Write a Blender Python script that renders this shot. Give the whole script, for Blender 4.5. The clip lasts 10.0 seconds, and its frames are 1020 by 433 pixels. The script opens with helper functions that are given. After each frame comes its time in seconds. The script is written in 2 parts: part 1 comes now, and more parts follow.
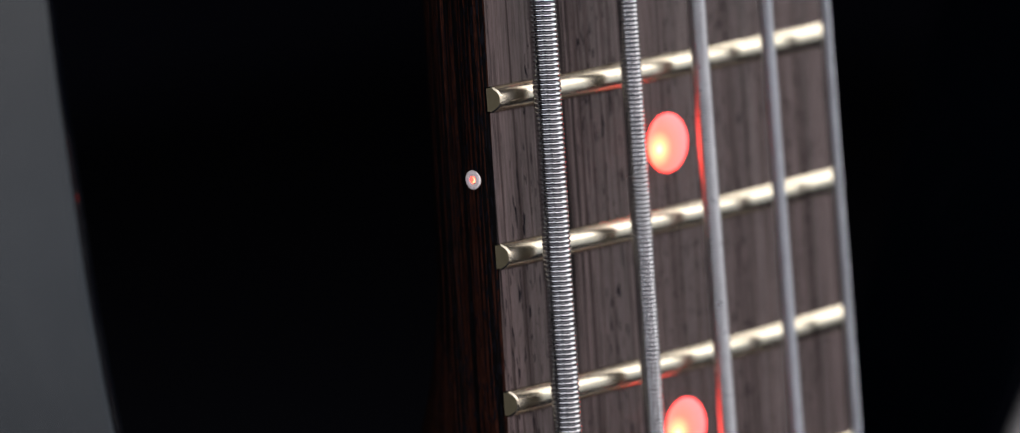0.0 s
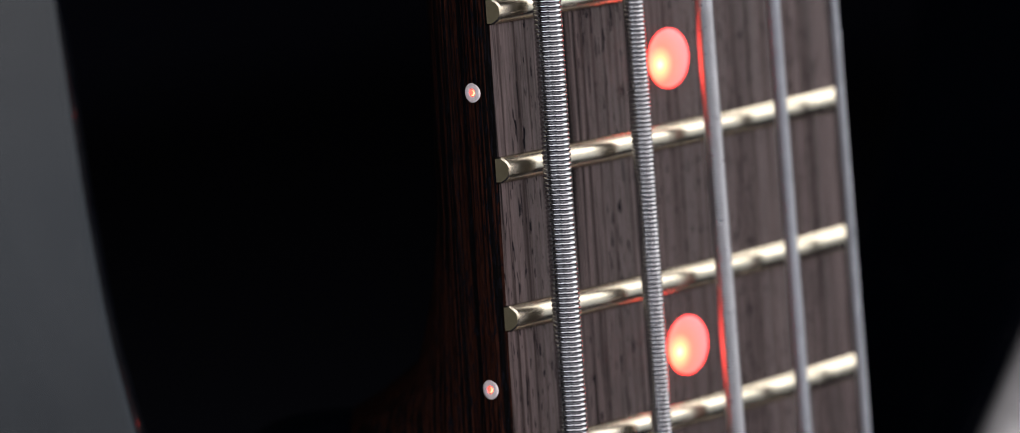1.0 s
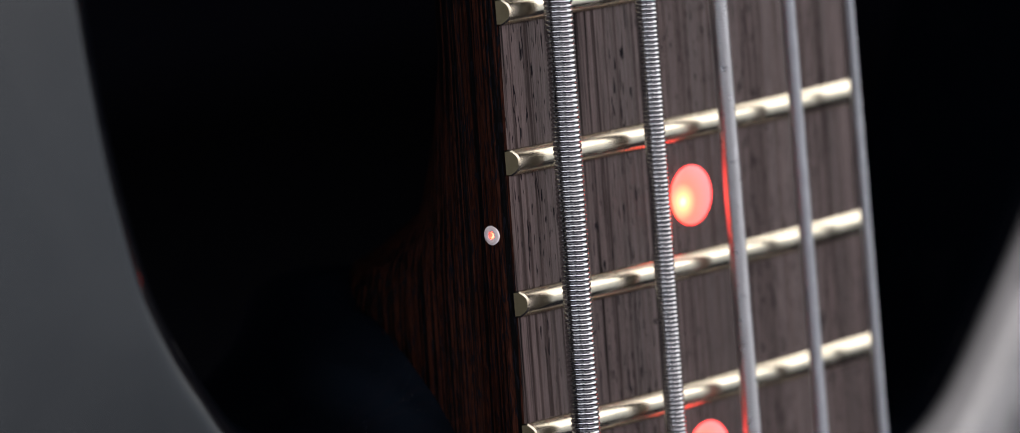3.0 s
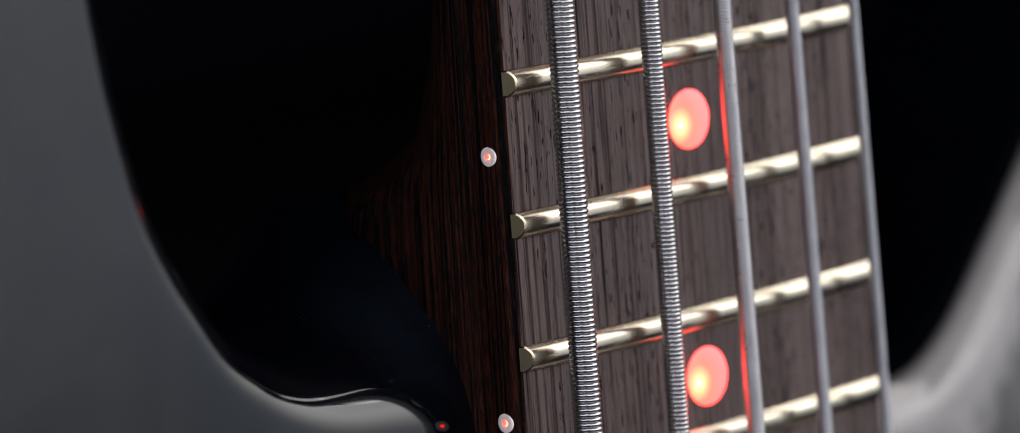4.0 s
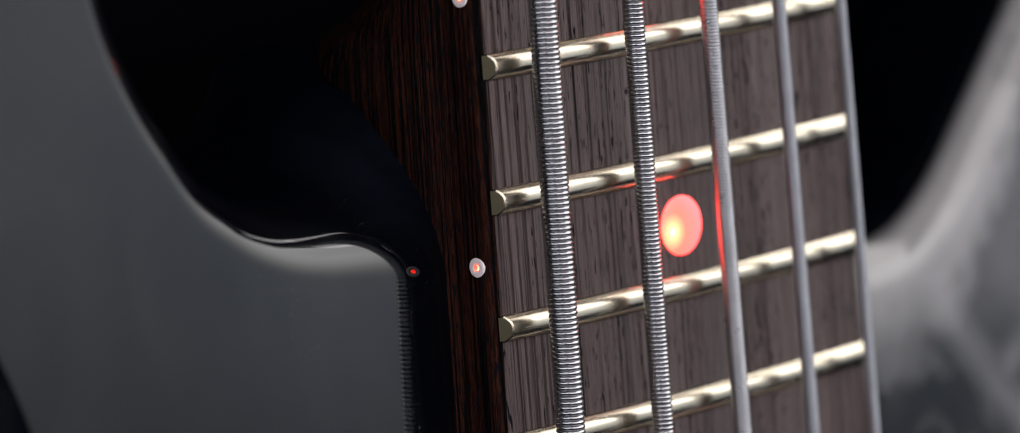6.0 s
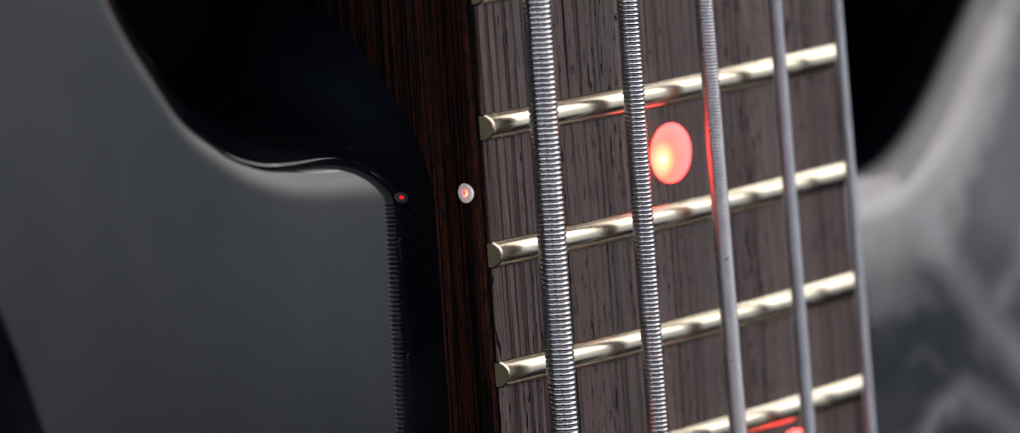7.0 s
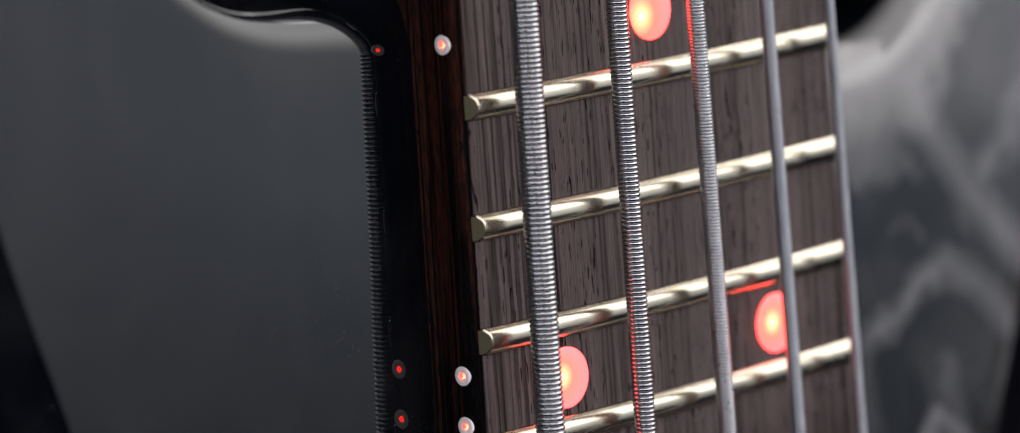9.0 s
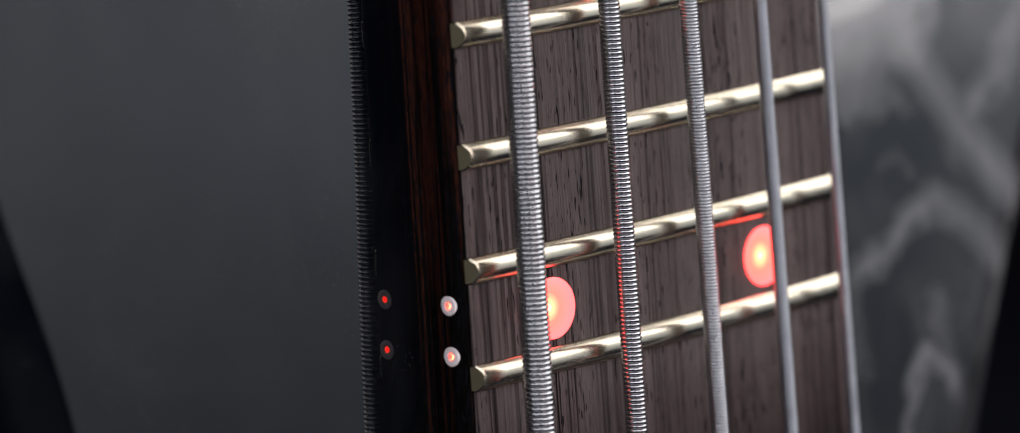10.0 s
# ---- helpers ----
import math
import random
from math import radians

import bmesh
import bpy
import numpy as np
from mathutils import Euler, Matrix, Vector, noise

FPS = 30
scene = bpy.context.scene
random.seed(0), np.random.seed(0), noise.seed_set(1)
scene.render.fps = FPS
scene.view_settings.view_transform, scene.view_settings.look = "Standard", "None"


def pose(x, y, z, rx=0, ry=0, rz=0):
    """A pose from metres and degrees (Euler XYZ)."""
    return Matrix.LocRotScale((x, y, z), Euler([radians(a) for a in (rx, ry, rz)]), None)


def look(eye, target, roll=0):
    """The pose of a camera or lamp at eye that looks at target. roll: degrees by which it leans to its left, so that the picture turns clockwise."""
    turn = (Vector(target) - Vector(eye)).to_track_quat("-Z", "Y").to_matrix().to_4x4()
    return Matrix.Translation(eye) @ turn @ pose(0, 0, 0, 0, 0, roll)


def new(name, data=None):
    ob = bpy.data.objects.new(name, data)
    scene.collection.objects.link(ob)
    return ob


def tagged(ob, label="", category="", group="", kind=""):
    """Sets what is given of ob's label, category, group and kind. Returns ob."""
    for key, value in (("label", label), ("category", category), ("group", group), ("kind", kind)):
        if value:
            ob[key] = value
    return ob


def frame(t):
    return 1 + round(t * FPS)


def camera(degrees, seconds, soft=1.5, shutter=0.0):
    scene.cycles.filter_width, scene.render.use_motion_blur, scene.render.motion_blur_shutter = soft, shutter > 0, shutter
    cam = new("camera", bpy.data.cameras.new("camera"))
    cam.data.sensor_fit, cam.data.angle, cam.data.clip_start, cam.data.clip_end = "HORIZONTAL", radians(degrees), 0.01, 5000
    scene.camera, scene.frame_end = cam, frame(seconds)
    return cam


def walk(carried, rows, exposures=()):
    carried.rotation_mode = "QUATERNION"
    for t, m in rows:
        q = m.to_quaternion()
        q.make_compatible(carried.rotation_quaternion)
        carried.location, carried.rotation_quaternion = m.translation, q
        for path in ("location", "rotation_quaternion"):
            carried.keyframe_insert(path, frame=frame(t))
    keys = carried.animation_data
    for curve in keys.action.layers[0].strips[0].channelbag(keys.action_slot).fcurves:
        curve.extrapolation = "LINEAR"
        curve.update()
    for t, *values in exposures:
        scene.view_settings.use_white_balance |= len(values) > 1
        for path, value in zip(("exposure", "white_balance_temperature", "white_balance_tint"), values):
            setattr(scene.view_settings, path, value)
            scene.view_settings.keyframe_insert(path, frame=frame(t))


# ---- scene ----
cam = camera(11.74, 10.0, soft=0.9)
cam.data.dof.use_dof = True
cam.data.dof.focus_distance = 0.5955
cam.data.dof.aperture_fstop = 11.5
walk(cam, [
    (0.0, pose(-0.4576, -0.4149, 0.4831, 81.54, 4.00, -46.48)),
    (0.5, pose(-0.4567, -0.4140, 0.4770, 81.61, 4.08, -46.46)),
    (1.0, pose(-0.4560, -0.4132, 0.4707, 81.68, 4.15, -46.43)),
    (1.5, pose(-0.4553, -0.4124, 0.4652, 81.74, 4.23, -46.41)),
    (2.0, pose(-0.4546, -0.4114, 0.4594, 81.80, 4.27, -46.38)),
    (2.5, pose(-0.4543, -0.4108, 0.4542, 81.85, 4.33, -46.38)),
    (4.0, pose(-0.4532, -0.4090, 0.4387, 81.95, 4.41, -46.37)),
    (4.5, pose(-0.4527, -0.4088, 0.4339, 81.96, 4.44, -46.39)),
    (5.0, pose(-0.4518, -0.4085, 0.4289, 81.96, 4.44, -46.40)),
    (5.5, pose(-0.4510, -0.4081, 0.4242, 81.95, 4.43, -46.42)),
    (6.0, pose(-0.4503, -0.4079, 0.4193, 81.93, 4.40, -46.44)),
    (7.5, pose(-0.4487, -0.4067, 0.4067, 81.82, 4.31, -46.50)),
    (8.0, pose(-0.4481, -0.4063, 0.4026, 81.77, 4.26, -46.51)),
    (8.5, pose(-0.4476, -0.4058, 0.3991, 81.69, 4.20, -46.54)),
    (9.0, pose(-0.4466, -0.4052, 0.3951, 81.62, 4.15, -46.57)),
    (9.5, pose(-0.4458, -0.4046, 0.3917, 81.53, 4.09, -46.60)),
    (10.0, pose(-0.4449, -0.4040, 0.3882, 81.43, 4.01, -46.63)),
])

# ---- world and lamps: a dark studio with soft lamps ----
world = bpy.data.worlds.new("studio_dark")
scene.world = world
world.use_nodes = True
world.node_tree.nodes["Background"].inputs[0].default_value = (0.001, 0.001, 0.0012, 1)
world.node_tree.nodes["Background"].inputs[1].default_value = 1.0

CENTRE = Vector((-0.05, 0.0, 0.33))


def area(name, way, distance, wide, high, radiance, colour=(1, 1, 1), shape="RECTANGLE"):
    lamp = bpy.data.lights.new(name, "AREA")
    lamp.shape, lamp.size, lamp.size_y = shape, wide, high
    square = wide * high * (math.pi / 4 if shape == "ELLIPSE" else 1)
    lamp.energy, lamp.color = radiance * math.pi * square, colour
    ob = new(name, lamp)
    ob.matrix_world = look(CENTRE + Vector(way).normalized() * distance, CENTRE)
    return ob


area("key_softbox", (0.02, -0.97, 0.22), 1.2, 1.65, 0.76, 3.3, (1.0, 0.94, 0.955))
area("top_softbox", (0.80, -0.26, 0.585), 1.2, 1.10, 0.43, 3.4, (1.0, 0.95, 0.94))
area("side_strip_softbox", (0.925, -0.155, 0.34), 1.2, 0.56, 0.26, 3.6, (1.0, 0.96, 0.97))
area("rim_softbox", (-0.98, -0.14, 0.08), 1.2, 1.5, 0.55, 2.7, (0.97, 0.95, 1.0))
# extra lamp behind the bass, added to brighten the strings' dark edges
area("added_string_fill", (-0.64, 0.77, 0.0), 1.2, 0.60, 0.42, 1.1, (0.93, 0.96, 1.0))
area("boom_softbox", (-0.60, -0.56, 0.56), 1.2, 0.60, 0.38, 3.2, (0.97, 0.97, 1.0))


# ---- materials ----
class Nodes:
    """A small builder for node materials."""

    def __init__(self, name):
        self.mat = bpy.data.materials.new(name)
        self.mat.use_nodes = True
        self.tree = self.mat.node_tree
        self.bsdf = self.tree.nodes["Principled BSDF"]
        self.coord = self.tree.nodes.new("ShaderNodeTexCoord").outputs["Object"]

    def put(self, socket, value):
        if isinstance(value, bpy.types.NodeSocket):
            self.tree.links.new(value, socket)
        else:
            socket.default_value = value

    def set(self, **values):
        for key, value in values.items():
            self.put(self.bsdf.inputs[key.replace("_", " ")], value)
        return self

    def mapped(self, scale, rotation=(0, 0, 0), location=(0, 0, 0)):
        n = self.tree.nodes.new("ShaderNodeMapping")
        self.put(n.inputs["Vector"], self.coord)
        n.inputs["Scale"].default_value = scale
        n.inputs["Rotation"].default_value = rotation
        n.inputs["Location"].default_value = location
        return n.outputs[0]

    def noise(self, vector, scale=1.0, detail=3.0, rough=0.55, distort=0.0):
        n = self.tree.nodes.new("ShaderNodeTexNoise")
        self.put(n.inputs["Vector"], vector)
        for key, value in (("Scale", scale), ("Detail", detail), ("Roughness", rough), ("Distortion", distort)):
            n.inputs[key].default_value = value
        return n.outputs[0]

    def voronoi(self, vector, scale=1.0):
        n = self.tree.nodes.new("ShaderNodeTexVoronoi")
        self.put(n.inputs["Vector"], vector)
        n.inputs["Scale"].default_value = scale
        return n.outputs["Distance"]

    def ramp(self, fac, stops):
        n = self.tree.nodes.new("ShaderNodeValToRGB")
        self.put(n.inputs[0], fac)
        el = n.color_ramp.elements
        while len(el) < len(stops):
            el.new(0.5)
        for e, (place, c) in zip(el, stops):
            e.position = place
            e.color = (*c, 1) if isinstance(c, tuple) else (c, c, c, 1)
        return n.outputs[0]

    def mix(self, fac, a, b, how="MIX"):
        n = self.tree.nodes.new("ShaderNodeMix")
        n.data_type, n.blend_type = "RGBA", how
        self.put(n.inputs[0], fac)
        for socket, value in ((n.inputs[6], a), (n.inputs[7], b)):
            self.put(socket, (*value, 1) if isinstance(value, tuple) and len(value) == 3 else value)
        return n.outputs[2]

    def maths(self, how, a, b=0.0):
        n = self.tree.nodes.new("ShaderNodeMath")
        n.operation = how
        self.put(n.inputs[0], a)
        self.put(n.inputs[1], b)
        return n.outputs[0]

    def bump(self, height, strength, distance):
        n = self.tree.nodes.new("ShaderNodeBump")
        self.put(n.inputs["Height"], height)
        n.inputs["Strength"].default_value, n.inputs["Distance"].default_value = strength, distance
        self.put(self.bsdf.inputs["Normal"], n.outputs[0])


def wenge_front():
    m = Nodes("wenge_fretboard")
    split = m.tree.nodes.new("ShaderNodeSeparateXYZ")
    m.put(split.inputs[0], m.coord)
    wide = m.noise(m.mapped((190, 190, 5)), 1, 3, 0.6)
    line = m.noise(m.mapped((1700, 1700, 12), location=(1, 2, 3)), 1, 3, 0.65)
    fine = m.noise(m.mapped((5600, 5600, 200)), 1, 4, 0.7)
    pores = m.noise(m.mapped((3200, 3200, 380), location=(3, 1, 7)), 1, 1.0, 0.5)
    patch = m.noise(m.mapped((120, 120, 22), location=(5, 1, 2)), 1, 2, 0.5)
    # dark growth lines crowd together in some strips of the board
    across = m.maths("ADD", m.maths("MULTIPLY", split.outputs[0], 12.5), m.maths("ADD", m.maths("MULTIPLY", wide, 0.06), 0.47))
    crowd = m.ramp(across, [(0.06, 1.0), (0.115, 1.0), (0.140, 0.55), (0.185, 0.5), (0.235, 1.0), (0.285, 0.9), (0.315, 0.35), (0.36, 0.25), (0.45, 0.4), (0.55, 0.25), (0.64, 0.55), (0.70, 0.2), (0.82, 0.35), (0.92, 0.8)])
    base = m.ramp(wide, [(0.32, (0.062, 0.0475, 0.0465)), (0.5, (0.090, 0.0685, 0.0672)), (0.7, (0.113, 0.0845, 0.0825))])
    base = m.mix(1.0, base, m.ramp(fine, [(0.34, 0.55), (0.50, 1.0), (0.66, 1.38)]), "MULTIPLY")
    red = m.mix(1.0, base, (0.62, 0.46, 0.47), "MULTIPLY")
    base = m.mix(m.maths("MULTIPLY", crowd, 0.55), base, red)
    lines = m.ramp(line, [(0.40, 0.05), (0.45, 0.45), (0.53, 1.05)])
    base = m.mix(crowd, base, m.mix(1.0, base, lines, "MULTIPLY"))
    dark = m.ramp(pores, [(0.335, 1.0), (0.355, 0.0)])
    dark = m.maths("MULTIPLY", dark, m.ramp(patch, [(0.42, 0.0), (0.50, 1.0)]))
    colour = m.mix(m.maths("MULTIPLY", dark, 0.88), base, (0.005, 0.006, 0.010))
    m.set(Base_Color=colour, Roughness=m.ramp(fine, [(0.3, 0.60), (0.7, 0.40)]), Specular_IOR_Level=m.maths("MULTIPLY", m.maths("SUBTRACT", 1.0, dark), m.ramp(line, [(0.40, 0.08), (0.53, 0.42)])))
    height = m.maths("ADD", m.maths("MULTIPLY", fine, 0.5), m.maths("MULTIPLY", m.maths("MULTIPLY", m.ramp(line, [(0.40, 0.0), (0.48, 1.0)]), crowd), 0.5))
    m.bump(m.maths("SUBTRACT", height, m.maths("MULTIPLY", dark, 1.6)), 0.9, 0.0002)
    return m.mat


def wenge_side():
    m = Nodes("wenge_neck")
    wob = m.noise(m.mapped((25, 25, 14)), 1, 2, 0.5)
    stripe = m.noise(m.mapped((900, 2300, 9)), 1, 3, 0.6, 0.35)
    stripe = m.maths("ADD", stripe, m.maths("MULTIPLY", m.maths("SUBTRACT", wob, 0.5), 0.4))
    fine = m.noise(m.mapped((3000, 7000, 420)), 1, 4, 0.75)
    pores = m.noise(m.mapped((4200, 5200, 520)), 1, 1.0, 0.5)
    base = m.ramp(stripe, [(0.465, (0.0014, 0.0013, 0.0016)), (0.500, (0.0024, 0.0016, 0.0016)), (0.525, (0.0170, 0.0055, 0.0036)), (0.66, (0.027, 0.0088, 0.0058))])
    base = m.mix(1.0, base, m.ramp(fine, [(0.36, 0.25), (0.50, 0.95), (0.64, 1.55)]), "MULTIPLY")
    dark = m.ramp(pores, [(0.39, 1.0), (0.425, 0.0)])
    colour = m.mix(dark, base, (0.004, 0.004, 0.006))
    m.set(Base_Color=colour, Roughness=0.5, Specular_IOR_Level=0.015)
    m.bump(m.maths("SUBTRACT", m.maths("MULTIPLY", fine, 0.5), dark), 0.7, 0.00016)
    return m.mat


def black_lacquer():
    m = Nodes("black_lacquer")
    # polish wiped in soft arcs on the treble side, fine dust in swirls elsewhere
    split = m.tree.nodes.new("ShaderNodeSeparateXYZ")
    m.put(split.inputs[0], m.coord)
    wob = m.noise(m.mapped((70, 70, 70)), 1, 3, 0.6)
    cloud = m.noise(m.mapped((60, 60, 40), location=(4, 2, 9)), 1, 3, 0.55, 1.2)
    shift = m.maths("MULTIPLY", m.maths("SUBTRACT", wob, 0.5), 0.010)
    px, pz = m.maths("ADD", m.maths("SUBTRACT", split.outputs[0], 0.0007), shift), m.maths("SUBTRACT", m.maths("ADD", split.outputs[2], 0.0001), shift)

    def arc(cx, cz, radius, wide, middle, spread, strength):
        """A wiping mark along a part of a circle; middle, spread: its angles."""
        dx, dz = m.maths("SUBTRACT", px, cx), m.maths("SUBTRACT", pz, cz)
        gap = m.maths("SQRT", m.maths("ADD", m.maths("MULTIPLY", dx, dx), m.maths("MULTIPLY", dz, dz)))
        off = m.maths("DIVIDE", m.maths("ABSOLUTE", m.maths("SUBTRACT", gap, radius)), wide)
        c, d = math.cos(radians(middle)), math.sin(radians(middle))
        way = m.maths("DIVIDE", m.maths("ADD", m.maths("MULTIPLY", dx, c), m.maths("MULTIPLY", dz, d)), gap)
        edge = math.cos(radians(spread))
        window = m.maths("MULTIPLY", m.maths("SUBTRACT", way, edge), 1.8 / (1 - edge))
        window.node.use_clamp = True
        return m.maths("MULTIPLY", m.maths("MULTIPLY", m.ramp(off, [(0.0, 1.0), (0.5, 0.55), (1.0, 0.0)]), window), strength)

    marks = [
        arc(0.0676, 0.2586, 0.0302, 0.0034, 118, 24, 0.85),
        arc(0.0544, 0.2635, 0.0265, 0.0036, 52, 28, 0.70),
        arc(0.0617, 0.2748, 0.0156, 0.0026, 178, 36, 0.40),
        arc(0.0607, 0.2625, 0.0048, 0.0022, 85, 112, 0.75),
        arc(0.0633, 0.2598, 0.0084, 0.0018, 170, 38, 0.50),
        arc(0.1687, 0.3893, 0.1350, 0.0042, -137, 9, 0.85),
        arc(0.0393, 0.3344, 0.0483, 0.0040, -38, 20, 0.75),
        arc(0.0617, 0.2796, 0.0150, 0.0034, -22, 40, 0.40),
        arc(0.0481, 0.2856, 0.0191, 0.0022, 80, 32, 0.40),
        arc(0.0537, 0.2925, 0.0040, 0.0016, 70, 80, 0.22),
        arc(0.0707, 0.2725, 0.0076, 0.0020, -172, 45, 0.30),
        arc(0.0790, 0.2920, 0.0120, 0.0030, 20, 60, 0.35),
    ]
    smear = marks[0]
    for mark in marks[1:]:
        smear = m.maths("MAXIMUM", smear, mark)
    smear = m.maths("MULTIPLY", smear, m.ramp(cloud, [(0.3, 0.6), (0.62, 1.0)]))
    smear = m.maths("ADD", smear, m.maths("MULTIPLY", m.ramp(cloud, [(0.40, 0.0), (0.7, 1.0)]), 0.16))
    # an even paler tone on top, rising towards the treble side
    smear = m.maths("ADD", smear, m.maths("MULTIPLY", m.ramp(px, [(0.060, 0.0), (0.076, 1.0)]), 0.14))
    # the smears and the painted sheen end on the rounded edge of the treble cutaway
    smear_sheen_mask = m.maths("MULTIPLY", m.ramp(split.outputs[0], [(0.0347, 0.0), (0.0407, 1.0)]), m.ramp(m.maths("MULTIPLY", split.outputs[1], 50.0), [(0.535, 1.0), (0.625, 0.0)]))
    smear = m.maths("MULTIPLY", smear, smear_sheen_mask)
    # lamp sheen painted as a pale band along the cutaway, weaker away from it
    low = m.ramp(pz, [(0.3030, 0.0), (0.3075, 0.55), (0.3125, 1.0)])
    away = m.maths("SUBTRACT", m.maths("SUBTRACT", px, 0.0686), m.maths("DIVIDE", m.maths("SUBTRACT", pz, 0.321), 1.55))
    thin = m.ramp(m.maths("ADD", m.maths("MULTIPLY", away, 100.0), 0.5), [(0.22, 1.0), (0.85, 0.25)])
    painted_sheen = m.maths("MULTIPLY", m.maths("MULTIPLY", m.maths("MULTIPLY", low, thin), smear_sheen_mask), m.ramp(cloud, [(0.3, 0.85), (0.6, 1.0)]))
    specks = m.ramp(m.voronoi(m.mapped((1, 1, 1)), 2900), [(0.0, 1.0), (0.20, 0.0)])
    specks = m.maths("MULTIPLY", specks, m.ramp(m.noise(m.mapped((1700, 1700, 1700)), 1, 1, 0.5), [(0.5, 0.0), (0.58, 1.0)]))
    where = m.ramp(m.noise(m.mapped((45, 45, 45), location=(2, 5, 1)), 1, 2, 0.5, 2.0), [(0.55, 0.0), (0.63, 1.0)])
    # dust gathered where a cloth was lifted on the bass side
    for swept in (arc(-0.0610, 0.3060, 0.0115, 0.0050, -10, 75, 1.0), arc(-0.0520, 0.2930, 0.0060, 0.0045, 60, 150, 0.9), arc(-0.0720, 0.3120, 0.0170, 0.0040, -60, 50, 0.7)):
        where = m.maths("MAXIMUM", where, swept)
    dust = m.maths("MULTIPLY", specks, where)
    # a faint uneven film on the whole front
    veil = m.maths("MULTIPLY", m.ramp(m.noise(m.mapped((38, 38, 30), location=(7, 3, 2)), 1, 4, 0.6, 1.6), [(0.42, 0.0), (0.72, 1.0)]), m.ramp(m.maths("MULTIPLY", split.outputs[1], 50.0), [(0.50, 1.0), (0.60, 0.0)]))
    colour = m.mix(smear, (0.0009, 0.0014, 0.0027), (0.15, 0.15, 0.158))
    colour = m.mix(m.maths("MULTIPLY", painted_sheen, 0.66), colour, (0.40, 0.395, 0.40))
    colour = m.mix(m.maths("MULTIPLY", veil, 0.018), colour, (0.30, 0.31, 0.32))
    colour = m.mix(m.maths("MULTIPLY", dust, 0.50), colour, (0.35, 0.35, 0.35))
    # a bluish sheen, painted into the colour, on the rounding beside the neck
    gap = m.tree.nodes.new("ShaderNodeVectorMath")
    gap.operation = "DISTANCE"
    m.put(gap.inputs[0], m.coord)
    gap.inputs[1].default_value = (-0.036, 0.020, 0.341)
    blue_sheen = m.maths("MULTIPLY", m.ramp(m.maths("MULTIPLY", gap.outputs["Value"], 40.0), [(0.10, 1.0), (0.55, 0.0)]), m.ramp(cloud, [(0.35, 0.45), (0.62, 1.0)]))
    colour = m.mix(blue_sheen, colour, (0.0040, 0.0066, 0.0112))
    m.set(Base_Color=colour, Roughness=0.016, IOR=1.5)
    return m.mat


def metal(name, colour, rough, streak):
    m = Nodes(name)
    n = m.noise(m.mapped(streak), 1, 3, 0.6)
    blot = m.noise(m.mapped((300, 300, 300)), 1, 3, 0.6)
    tone = m.mix(m.ramp(blot, [(0.35, 0.0), (0.7, 0.5)]), colour, tuple(0.75 * c for c in colour))
    m.set(Base_Color=tone, Metallic=1.0, Roughness=m.ramp(n, [(0.3, max(0.02, rough - 0.05)), (0.7, rough + 0.06)]))
    return m.mat


MILKY = [(0.0, (1.0, 0.21, 0.13)), (0.13, (1.0, 0.105, 0.040)), (0.36, (1.0, 0.028, 0.0150)), (0.70, (0.72, 0.030, 0.0290)), (1.0, (0.50, 0.031, 0.0330))]
DIODE = [(0.0, (1.0, 0.012, 0.007)), (0.5, (1.0, 0.009, 0.005)), (0.8, (1.0, 0.05, 0.022)), (1.0, (1.0, 0.12, 0.06))]


def glow_dot(name, hot, edge_radius, strength, stops=MILKY):
    """A milky inlay lit from below by a small red diode; hot: where the diode sits behind the inlay."""
    m = Nodes(name)
    gap = m.tree.nodes.new("ShaderNodeVectorMath")
    gap.operation = "DISTANCE"
    m.put(gap.inputs[0], m.coord)
    gap.inputs[1].default_value = hot
    d = m.maths("DIVIDE", gap.outputs["Value"], edge_radius)
    colour = m.ramp(d, stops)
    m.set(Base_Color=(0.28, 0.16, 0.16, 1), Roughness=0.3, Emission_Color=colour, Emission_Strength=strength)
    return m.mat


def plain(name, colour, rough, **more):
    m = Nodes(name)
    n = m.noise(m.mapped((60, 60, 60)), 1, 4, 0.6)
    m.set(Base_Color=m.mix(n, tuple(0.75 * c for c in colour), tuple(1.25 * c for c in colour)), Roughness=rough, **more)
    return m.mat


WENGE, WENGE_SIDE, LACQUER = wenge_front(), wenge_side(), black_lacquer()
STEEL = metal("wound_steel", (0.41, 0.415, 0.435), 0.23, (40, 40, 40))
MID_STEEL = metal("mid_wound_steel", (0.43, 0.44, 0.47), 0.31, (900, 900, 900))
FINE_STEEL = metal("fine_wound_steel", (0.36, 0.38, 0.42), 0.35, (900, 900, 900))
BELL_BRASS = metal("bell_brass", (0.59, 0.53, 0.415), 0.23, (60, 1500, 1500))
# the fret ends get a far darker, duller metal than the crowns
CUT_END = metal("dark_fret_end", (0.075, 0.066, 0.043), 0.45, (1800, 1800, 1800))
PEARL = plain("milky_ring", (0.78, 0.69, 0.71), 0.35)
BACKDROP = plain("black_cloth", (0.009, 0.010, 0.018), 0.95, Specular_IOR_Level=0.1)
HARDWARE = metal("black_hardware", (0.05, 0.05, 0.05), 0.3, (300, 300, 300))


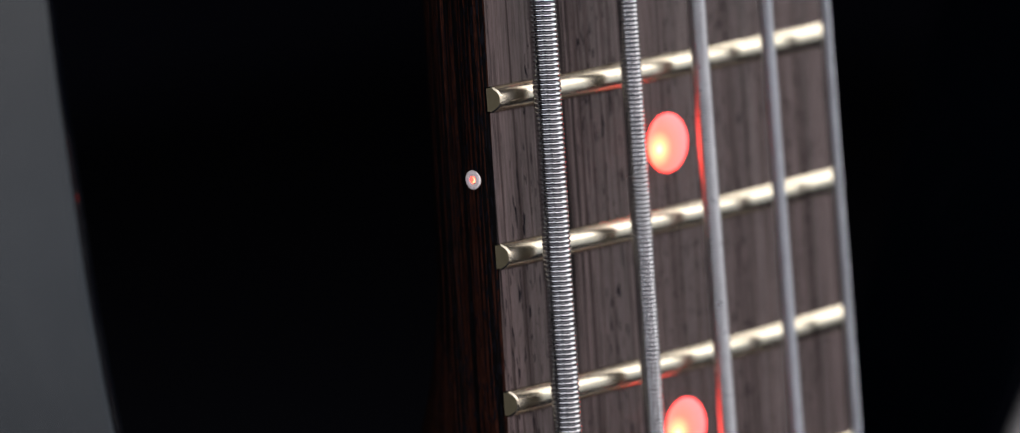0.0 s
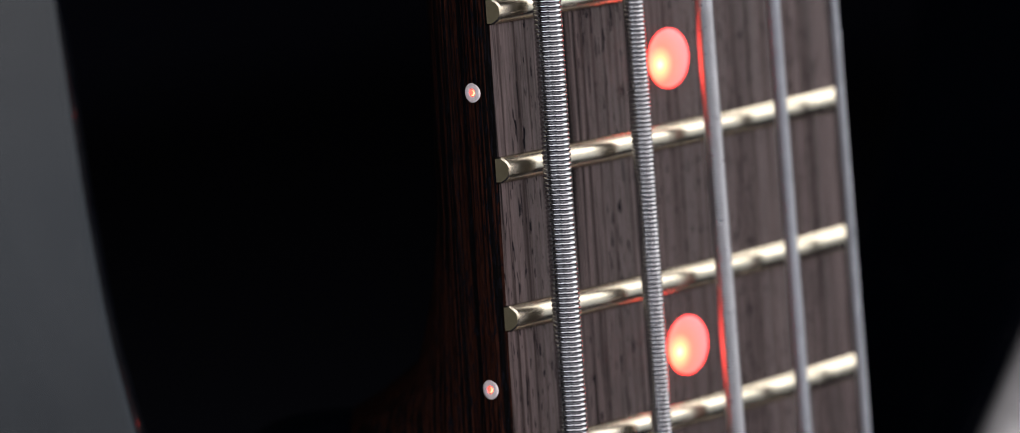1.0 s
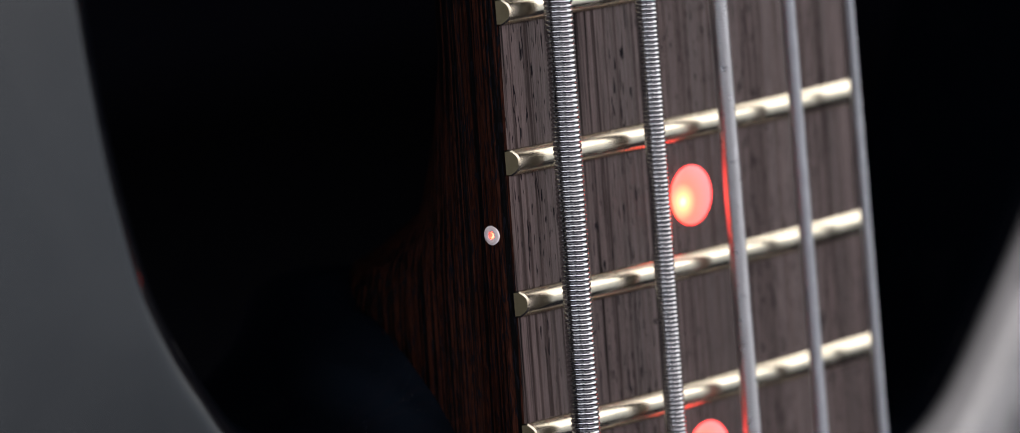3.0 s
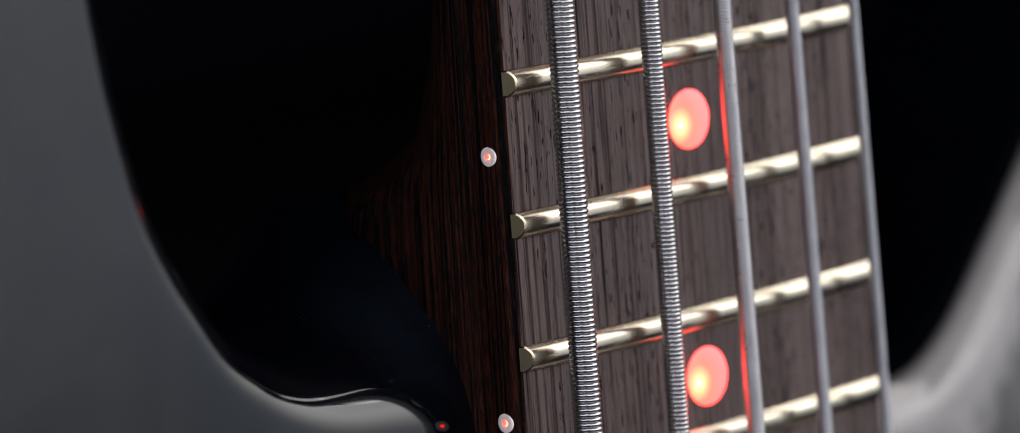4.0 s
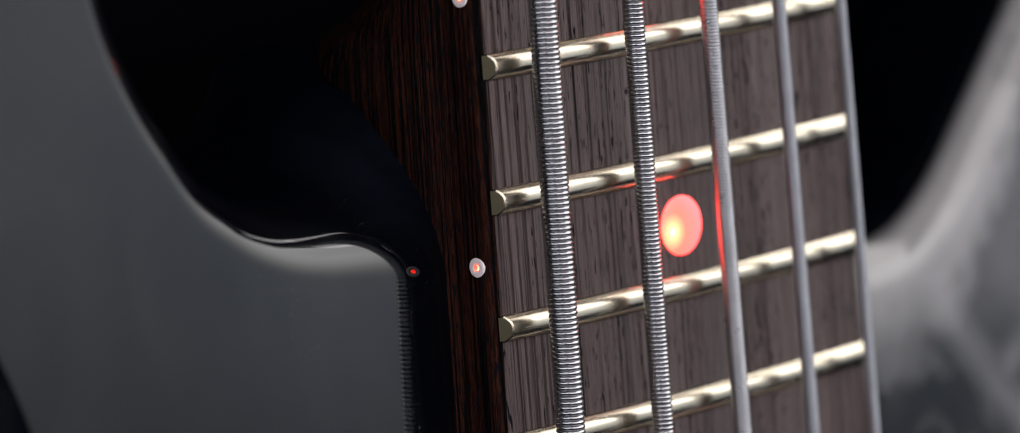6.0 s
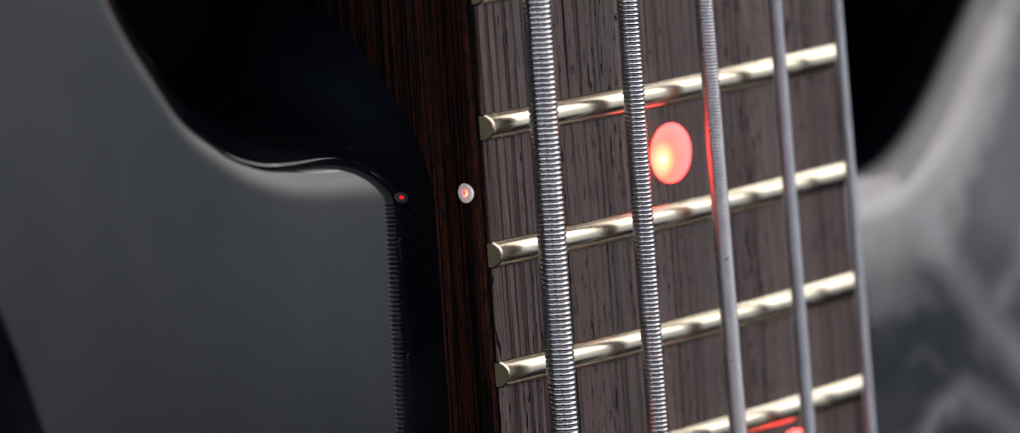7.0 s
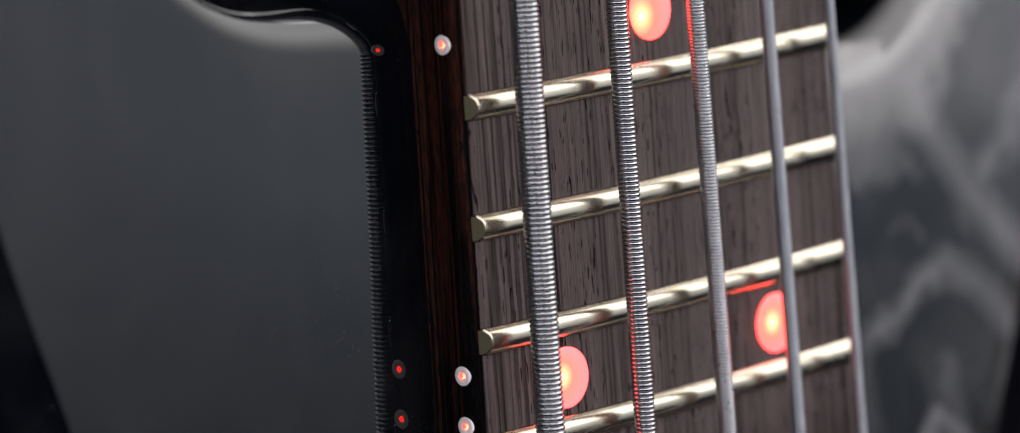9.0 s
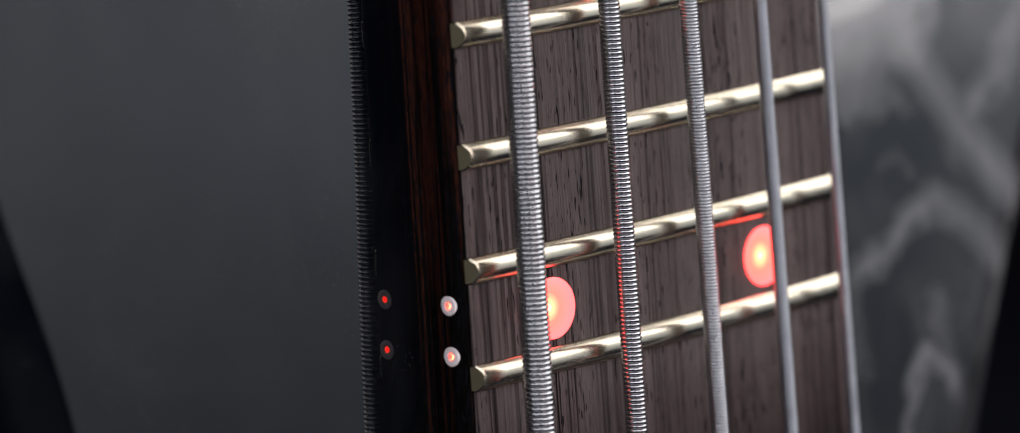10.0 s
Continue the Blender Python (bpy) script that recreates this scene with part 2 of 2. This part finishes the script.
# ---- building helpers ----
def mesh_of(name, bm, materials, smooth=True):
    bmesh.ops.recalc_face_normals(bm, faces=bm.faces)
    me = bpy.data.meshes.new(name)
    bm.to_mesh(me)
    bm.free()
    for material in materials:
        me.materials.append(material)
    me.polygons.foreach_set("use_smooth", [smooth] * len(me.polygons))
    return me


def part(name, bm, material, parent, label="", smooth=True):
    mats = material if isinstance(material, (list, tuple)) else [material]
    ob = new(name, mesh_of(name, bm, mats, smooth))
    if parent:
        ob.parent = parent
    if label:
        ob["label"] = label
    return ob


def box(bm, x0, x1, y0, y1, z0, z1):
    m = Matrix.LocRotScale(((x0 + x1) / 2, (y0 + y1) / 2, (z0 + z1) / 2), None, (x1 - x0, y1 - y0, z1 - z0))
    return bmesh.ops.create_cube(bm, size=1.0, matrix=m)["verts"]


def rings(bm, loops, closed=True, caps=True):
    """Skins a list of equally long loops of points; returns the loops of vertices."""
    vs = [[bm.verts.new(p) for p in loop] for loop in loops]
    count = len(vs[0])
    for a, b in zip(vs, vs[1:]):
        for i in range(count if closed else count - 1):
            j = (i + 1) % count
            bm.faces.new((a[i], a[j], b[j], b[i]))
    if caps:
        bm.faces.new(vs[0])
        bm.faces.new(vs[-1])
    return vs


def spline(points, per):
    """A closed smooth curve through points of any dimension, per steps to a span."""
    out, n = [], len(points)
    P = [np.array(p, float) for p in points]
    for i in range(n):
        a, b, c, d = P[i - 1], P[i], P[(i + 1) % n], P[(i + 2) % n]
        for k in range(per):
            t = k / per
            out.append(0.5 * (2 * b + (c - a) * t + (2 * a - 5 * b + 4 * c - d) * t ** 2 + (3 * b - a - 3 * c + d) * t ** 3))
    return out


# ---- studio ----
def slab(name, x0, x1, y0, y1, z0, z1, label):
    bm = bmesh.new()
    box(bm, x0, x1, y0, y1, z0, z1)
    ob = part(name, bm, BACKDROP, None, "", False)
    return tagged(ob, label, name.split("_")[0], kind="structure")


slab("floor", -2.6, 2.6, -2.6, 2.6, -0.1, 0.0, "black cloth covered studio floor")
slab("ceiling", -2.6, 2.6, -2.6, 2.6, 2.6, 2.7, "matt black studio ceiling in the dark")
slab("wall_north", -2.6, 2.6, 2.6, 2.7, 0.0, 2.6, "matt black studio wall in the dark")
slab("wall_south", -2.6, 2.6, -2.7, -2.6, 0.0, 2.6, "matt black studio wall in the dark")
slab("wall_east", 2.6, 2.7, -2.6, 2.6, 0.0, 2.6, "matt black studio wall in the dark")
slab("wall_west", -2.7, -2.6, -2.6, 2.6, 0.0, 2.6, "matt black studio wall in the dark")

# the large oval softbox that the lacquer mirrors
def softbox_glow():
    m = Nodes("softbox_cloth")
    split = m.tree.nodes.new("ShaderNodeSeparateXYZ")
    m.put(split.inputs[0], m.coord)
    up = m.maths("DIVIDE", m.maths("ADD", split.outputs[1], 0.53), 1.06)
    power = m.ramp(up, [(0.0, 0.022), (0.13, 0.040), (0.24, 0.081), (0.31, 0.093), (0.36, 0.108), (0.41, 0.140), (0.47, 0.195), (0.53, 0.26), (0.60, 0.36), (0.72, 0.46), (1.0, 0.45)])
    m.set(Base_Color=(0.7, 0.7, 0.7, 1), Roughness=0.9, Emission_Color=m.ramp(up, [(0.28, (0.845, 0.955, 1.10)), (0.47, (1.0, 0.985, 0.98))]), Emission_Strength=m.maths("MULTIPLY", power, 8.7))
    return m.mat


def oval(grow, z, count=48):
    """The softbox's rim: an oval, fuller towards its upper side away from the neck."""
    out = []
    for k in range(count):
        c, d = math.cos(k * math.tau / count), math.sin(k * math.tau / count)
        wide = 0.40 if c > 0 else 0.275 + 0.28 * min(1.0, max(0.0, (d + 0.75) / 0.5))
        out.append((grow * wide * c, grow * 0.51 * d, z))
    return out


softbox = tagged(new("softbox"), "large oval studio softbox glowing dimly, brighter towards its top", "softbox")
R0 = Vector((0.7106, -0.6891, -0.1418))
E1, E2 = Vector((0.6962, 0.7179, 0.0)), Vector((0.1018, -0.0987, 0.9899))
spot = Vector((-0.07, 0.0092, 0.33)) + 1.2 * R0 + 0.040 * E1 + 0.288 * E2
turn = Matrix((-E1, E2, -R0)).transposed().to_4x4()
softbox.matrix_world = Matrix.Translation(spot) @ turn
bm = bmesh.new()
rings(bm, [oval(1.0, 0.0), oval(1.0, 0.004)])
part("diffuser", bm, softbox_glow(), softbox, "white cloth diffuser")
bm = bmesh.new()
rings(bm, [oval(1.02, -0.002), oval(0.75, -0.12), oval(0.2, -0.26)])
part("housing", bm, BACKDROP, softbox, "black fabric housing")

# ---- the bass guitar ----
SCALE, NUT = 0.8636, 0.93
bass = tagged(new("bass_guitar"), "black lacquered five-string bass guitar with wenge neck and red lit inlays", "bass guitar")


def fret_at(n):
    """Height of fret n."""
    return NUT - SCALE * (1 - 2 ** (-n / 12))


def half(z):
    """Half the fretboard's width at the height z."""
    return (0.0629 + 0.0370 * (NUT - z - 0.53)) / 2 + 0.0016


def left(z):
    """The fretboard's bass edge at the height z."""
    return 0.00076 - half(z)


def camber(x):
    """How far the fretboard falls back at x from its middle line."""
    return x * x / (2 * 0.508)


FRONT = 0.0082
BOARD = 0.0065


def build_body():
    # x, z and edge radius in millimetres, round the outline
    shape = [
        (-33.1, 356.8, 39.8), (-39.1, 350.1, 28), (-46.1, 345.6, 18.4), (-53.1, 342.8, 11.9), (-59.5, 342.8, 9.1), (-64.8, 344.7, 7.8), (-69.4, 347.4, 6.8), (-73.6, 352, 5.9), (-77.4, 357.2, 5.5),
        (-80.9, 364.3, 5.5), (-83.1, 372.1, 5.5), (-85, 380.9, 5.5), (-87, 394.9, 5.5), (-88.2, 406.7, 5.5), (-89.4, 419.9, 5.5), (-90.7, 439.9, 5.5), (-92.3, 461.9, 5.5), (-96.1, 484.9, 7),
        (-105.1, 501.9, 6), (-118.1, 503.9, 6), (-129.1, 491.9, 7), (-134.1, 464.9, 9), (-137.1, 419.9, 10), (-132.1, 374.9, 10), (-123.1, 345.9, 10), (-112.1, 325.9, 10), (-105.7, 306.9, 10), (-99.1, 285.9, 10), (-96.6, 265.9, 10),
        (-101.1, 234.9, 11), (-120.1, 189.9, 13), (-143.1, 139.9, 14), (-148.1, 74.9, 14), (-130.1, 24.9, 14), (-80.1, 4.9, 14), (-0.1, -0.1, 14), (79.9, 7.9, 14), (134.9, 34.9, 14),
        (160.9, 77.9, 14), (141.9, 115.9, 14), (104.9, 151.9, 14), (84.9, 189.9, 12), (68.9, 219.9, 10), (73.9, 244.9, 10), (80.9, 264.9, 10), (91.4, 287.9, 11), (104.9, 307.9, 11), (125.9, 328.9, 11), (138.9, 351.9, 10), (139.9, 384.9, 8), (135.9, 408.9, 5),
        (123.9, 412.9, 5), (107.9, 397.9, 11), (99.4, 377.2, 9), (89.8, 360.5, 9), (79, 347.2, 9), (69.2, 336.4, 9), (61.3, 328.2, 9), (53.1, 323, 9), (43.9, 321.8, 9), (32.9, 322.9, 10), (9.9, 340.1, 18), (-15.1, 354.1, 34),
    ]
    curve = spline(shape, 6)
    n = len(curve)
    P = np.array(curve) / 1000
    ahead = np.roll(P[:, :2], -1, 0) - np.roll(P[:, :2], 1, 0)
    ahead /= np.linalg.norm(ahead, axis=1)[:, None]
    inward = np.stack([-ahead[:, 1], ahead[:, 0]], 1)
    area2 = np.sum(P[:, 0] * np.roll(P[:, 1], -1) - P[:, 1] * np.roll(P[:, 0], -1))
    if area2 < 0:
        inward = -inward
    back = 0.052
    # the front falls a little towards its edge, and away from the neck's plane towards the foot
    steps = 24
    side = np.exp(-((P[:, 0] - 0.0627) / 0.018) ** 2) * (P[:, 1] > 0.3)
    near = np.exp(-((P[:, 0] + 0.0540) / 0.018) ** 2) * (P[:, 1] > 0.3)
    lean = radians(0.2) + radians(2.3) * near + radians(0.8) * side
    broad = 0.003 + 0.030 * near + 0.003 * side
    crown = np.tan(lean) * broad / 2
    loops = []
    for k in range(10):
        f = 1 - (k - 1) / 8 if k else 1.0
        q = P[:, :2] + inward * (P[:, 2] * (1 - np.sin(lean)) + broad * f + (0 if k else 0.0005))[:, None]
        y = FRONT + crown * (1 - f) ** 2
        loops.append([(q[i, 0], y[i], q[i, 1]) for i in range(n)])
    for k in range(1, steps + 1):
        a = lean + (math.pi / 2 - lean) * k / steps
        inset, deep = P[:, 2] * (1 - np.sin(a)), P[:, 2] * (np.cos(lean) - np.cos(a))
        # the wide rounding at the neck runs out into an upright wall
        turned = min(1.0, max(0.0, (math.degrees(a.mean()) - 45) / 45))
        squeeze = turned * turned * (3 - 2 * turned) * (1 - np.minimum(1.0, 0.028 / P[:, 2]))
        deep = crown + deep * (1 - squeeze)
        q = P[:, :2] + inward * inset[:, None]
        loops.append([(q[i, 0], FRONT + deep[i], q[i, 1]) for i in range(n)])
    for k in range(1, steps + 1):
        a = math.pi / 2 * k / steps
        r = np.minimum(P[:, 2], 0.014)
        inset, deep = r * (1 - math.cos(a)), r * (1 - math.sin(a))
        q = P[:, :2] + inward * inset[:, None]
        loops.append([(q[i, 0], back - deep[i], q[i, 1]) for i in range(n)])
    loops = [[(x, y + (0.335 - z) * 0.009, z) for x, y, z in loop] for loop in loops]
    bm = bmesh.new()
    rings(bm, loops)
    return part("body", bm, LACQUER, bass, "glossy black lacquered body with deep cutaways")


build_body()


def build_neck():
    # height, depth behind the fretboard, squareness of the section
    cuts = [(0.93, 0.0135, 2.0), (0.60, 0.0148, 2.0), (0.41, 0.0155, 2.0), (0.384, 0.0158, 2.05), (0.377, 0.0170, 2.2), (0.370, 0.0192, 2.35), (0.364, 0.0225, 2.4),
            (0.359, 0.0298, 3.0), (0.3555, 0.0362, 3.6), (0.3525, 0.0400, 4.0), (0.349, 0.0412, 4.0), (0.345, 0.0415, 3.6), (0.30, 0.0415, 3.0), (0.262, 0.0415, 3.0)]
    loops, fine = [], []
    for (z0, b0, n0), (z1, b1, n1) in zip(cuts, cuts[1:]):
        for k in range(4):
            t = k / 4
            fine.append((z0 + (z1 - z0) * t, b0 + (b1 - b0) * t, n0 + (n1 - n0) * t))
    fine.append(cuts[-1])
    for z, b, n in fine:
        loop = []
        for k in range(33):
            a = math.pi * k / 32
            c, s_ = math.cos(a), math.sin(a)
            loop.append(((half(z) if c > 0 else -left(z)) * math.copysign(abs(c) ** (2 / n), c), BOARD + b * abs(s_) ** (2 / n), z))
        loops.append(loop)
    bm = bmesh.new()
    rings(bm, loops)
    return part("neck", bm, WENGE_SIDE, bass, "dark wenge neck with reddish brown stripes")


build_neck()


def build_fretboard():
    bm = bmesh.new()
    heights = [NUT - (NUT - 0.2615) * k / 40 for k in range(41)]
    r, count = 0.0008, 16
    loops = []
    for z in heights:
        h, e = half(z), left(z)
        low, high = camber(e), camber(h)
        loop = [(e, BOARD, z), (e, low + 0.0018, z), (e + 0.0002, low + 0.0011, z), (e + 0.0006, low + 0.0005, z), (e + 0.0014, low + 0.00005, z)]
        for k in range(count + 1):
            x = e + 0.0018 + (h - e - 0.0018 - 1.1 * r) * k / count
            loop.append((x, camber(x), z))
        loops.append(loop + [(h - r * 0.85, high + r * 0.12, z), (h - r * 0.1, high + r * 0.85, z), (h, high + r * 1.15, z), (h, BOARD, z)])
    rings(bm, loops)
    bm.normal_update()
    for f in bm.faces:
        c = f.calc_center_median()
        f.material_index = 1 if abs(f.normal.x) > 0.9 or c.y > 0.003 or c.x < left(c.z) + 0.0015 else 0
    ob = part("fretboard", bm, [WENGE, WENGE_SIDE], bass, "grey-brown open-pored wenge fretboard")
    for edge in ob.data.edges:
        a, b = (ob.data.vertices[v].co for v in edge.vertices)
        if abs(a.z - b.z) > 0.001 and min(a.x - left(a.z), half(a.z) - a.x) < r + 0.0001:
            edge.use_edge_sharp = True
    return ob


fretboard = build_fretboard()


def build_fret(n):
    z = fret_at(n)
    h, e = half(z) - 0.0002, left(z) + 0.0010
    wide, high, slope = 0.0032, 0.0013, 0.0009
    bm = bmesh.new()
    section = [(-wide / 2, 0.0001), (-wide / 2, -0.00025)]
    for k in range(17):
        a = radians(-72 + 9 * k)
        section.append((wide / 2 * (0.72 * math.sin(a) + 0.28 * a / radians(72)) / 0.965, -0.00040 - (high - 0.00040) * (1 - abs(math.sin(a) / 0.951) ** 3.0)))
    section += [(wide / 2, -0.00025), (wide / 2, 0.0001)]
    # the bevelled end, its worn rim, then along the camber to the other end
    stops = [(e, 1, 0.89), (e + 0.0002, 1, 1.0)] + [(e + (h - e) * k / 14, 0, 1.0) for k in range(1, 14)] + [(h - 0.0002, -1, 1.0), (h, -1, 0.89)]
    loops = []
    for x, way, drop in stops:
        loops.append([(x + way * slope * (-y / high), camber(x) + y * drop, z + dz * drop) for dz, y in section])
    vs = rings(bm, loops)
    for ring in (vs[0], vs[1], vs[-2], vs[-1]):
        for a, b in zip(ring, ring[1:] + ring[:1]):
            bm.edges.get((a, b)).smooth = False
    bm.normal_update()
    for f in bm.faces:
        if len(f.verts) > 4:
            f.material_index = 1
    return part("fret", bm, [BELL_BRASS, CUT_END], fretboard, "polished bell brass fret")


for n in range(1, 25):
    build_fret(n)


# ---- inlays with red diodes ----
def disc_mesh(name, radius, thick, material, dome=0.0, count=40):
    bm = bmesh.new()
    loops = [[(radius * f * math.cos(k * math.tau / count), y, radius * f * math.sin(k * math.tau / count)) for k in range(count)]
             for f, y in ((1.0, thick), (1.0, 0.0), (0.97, -dome * 0.4), (0.6, -dome * 0.8), (0.2, -dome))]
    rings(bm, loops)
    return mesh_of(name, bm, [material])


LIT_LEFT = glow_dot("lit_inlay_left", (-0.0017, 0, -0.0006), 0.0066, 8.5)
LIT_MID = glow_dot("lit_inlay_middle", (-0.0008, 0, 0.0002), 0.0052, 9.0)
dot_left = disc_mesh("inlay_dot", 0.0037, 0.001, LIT_LEFT, 0.00006)
dot_mid = disc_mesh("inlay_dot", 0.00375, 0.001, LIT_MID, 0.00006)


def inlay(mesh, x, z):
    ob = new("inlay_dot", mesh)
    ob.parent = fretboard
    ob.location = (x, camber(x) - 0.00012, z)
    ob.rotation_euler = (0, 0, math.atan(x / 0.508))
    ob["label"] = "round milky inlay lit red from below"
    return ob


for n in (3, 5, 7, 9, 15, 17, 19, 21):
    inlay(dot_left, -0.0005, (fret_at(n) + fret_at(n - 1)) / 2)
for n in (12, 24):
    for x in (-0.0196, 0.0194):
        inlay(dot_mid, x, (fret_at(n) + fret_at(n - 1)) / 2 - 0.0002)

CORE = glow_dot("diode", (0.0, 0.00008, 0.00006), 0.00050, 18.0, DIODE)


def ring_mesh():
    bm = bmesh.new()
    count = 32
    loops = []
    for r, x in ((0.00118, 0.0006), (0.00118, -0.00003), (0.00112, -0.00006), (0.00054, -0.00006), (0.00046, -0.00003), (0.00046, 0.0006)):
        loops.append([(x, r * math.cos(k * math.tau / count), r * math.sin(k * math.tau / count)) for k in range(count)])
    rings(bm, loops, caps=False)
    return mesh_of("side_dot", bm, [PEARL])


def core_mesh():
    bm = bmesh.new()
    count = 24
    loops = []
    for f, x in ((1.0, 0.0006), (1.0, 0.00004), (0.75, -0.00006), (0.3, -0.0001)):
        loops.append([(x, f * 0.00044 * math.cos(k * math.tau / count), f * 0.00044 * math.sin(k * math.tau / count)) for k in range(count)])
    rings(bm, loops)
    return mesh_of("diode", bm, [CORE])


RING, CORE_MESH = ring_mesh(), core_mesh()


def side_dot(z):
    ring = new("side_dot", RING)
    ring.parent = fretboard
    ring.location = (left(z), 0.0033, z - 0.0001)
    ring["label"] = "small milky ring round a red diode"
    core = new("diode", CORE_MESH)
    core.parent = ring
    core["label"] = "glowing orange-red diode"


for n in (3, 5, 7, 9, 15, 17, 19, 21):
    side_dot((fret_at(n) + fret_at(n - 1)) / 2)
for n in (12, 24):
    mid = (fret_at(n) + fret_at(n - 1)) / 2
    side_dot(mid + 0.0025)
    side_dot(mid - 0.0036)


# ---- strings ----
def build_string(label, x_high, x_low, y_high, y_low, radius, pitch, material, around=36, per=12):
    """A core with a round wire wound on it; the places are those at the heights 0.42 and 0.27."""
    wire, wound_top, wound_low = pitch / 2, 0.440, 0.250
    turns = int((wound_top - wound_low) / pitch)
    tilt = np.radians(np.linspace(9, 171, per))
    along = (np.arange(turns)[:, None] + 0.5 - 0.5 * np.cos(tilt)[None, :]).ravel()
    reach = np.tile(radius - wire + wire * np.sin(tilt), turns)
    a = -np.arange(around) * math.tau / around
    z = wound_top - pitch * (along[:, None] + a[None, :] / math.tau)
    cx = x_high + (x_low - x_high) * (0.42 - z) / 0.15
    cy = y_high + (y_low - y_high) * (0.42 - z) / 0.15
    verts = np.stack([cx + reach[:, None] * np.cos(a), cy + reach[:, None] * np.sin(a), z], 2).reshape(-1, 3).tolist()
    faces = []
    for i in range(len(along) - 1):
        for j in range(around - 1):
            k = i * around + j
            faces.append((k + 1, k + around + 1, k + around, k))
        if i >= per:
            # the last column meets the first one a turn higher up
            k, h = i * around + around - 1, (i - per) * around
            faces.append((h, h + around, k + around, k))
    for top, low in ((NUT - 0.001, wound_top - pitch), (wound_low + 3 * pitch, NUT - SCALE)):
        first = len(verts)
        for h in (top, low):
            at = x_high + (x_low - x_high) * (0.42 - h) / 0.15
            y = y_high + (y_low - y_high) * (0.42 - min(h, 0.44)) / 0.15
            verts += [(at + (radius - wire) * math.cos(b), y + (radius - wire) * math.sin(b), h) for b in a]
        faces += [(first + j, first + around + j, first + around + (j + 1) % around, first + (j + 1) % around) for j in range(around)]
    me = bpy.data.meshes.new("string")
    me.from_pydata(verts, [], faces)
    me.materials.append(material)
    me.polygons.foreach_set("use_smooth", [True] * len(me.polygons))
    ob = new("string", me)
    ob.parent = bass
    ob["label"] = label
    return ob


build_string("thick wound steel low B string", -0.02504, -0.02870, -0.0034, -0.0050, 0.00178, 0.000600, STEEL)
build_string("wound steel E string", -0.01078, -0.01108, -0.0042, -0.0042, 0.00134, 0.000542, STEEL)
build_string("wound steel A string", 0.00184, 0.00389, -0.0043, -0.0043, 0.00114, 0.00041, MID_STEEL, 20, 8)
build_string("wound steel D string", 0.01520, 0.01756, -0.0040, -0.0040, 0.00090, 0.00034, FINE_STEEL, 16, 7)
build_string("thin wound steel G string", 0.02741, 0.03035, -0.0035, -0.0035, 0.00068, 0.00028, FINE_STEEL, 14, 6)

# nut and bridge hold the strings at their ends
bm = bmesh.new()
box(bm, -half(NUT), half(NUT), -0.0085, 0.012, NUT, NUT + 0.006)
bmesh.ops.bevel(bm, geom=bm.edges[:], offset=0.0008, segments=2, affect="EDGES")
part("nut", bm, HARDWARE, bass, "black string nut")
bm = bmesh.new()
box(bm, -0.045, 0.045, -0.010, FRONT + 0.001, NUT - SCALE - 0.03, NUT - SCALE + 0.004)
bmesh.ops.bevel(bm, geom=bm.edges[:], offset=0.002, segments=3, affect="EDGES")
part("bridge", bm, HARDWARE, bass, "black metal string bridge")
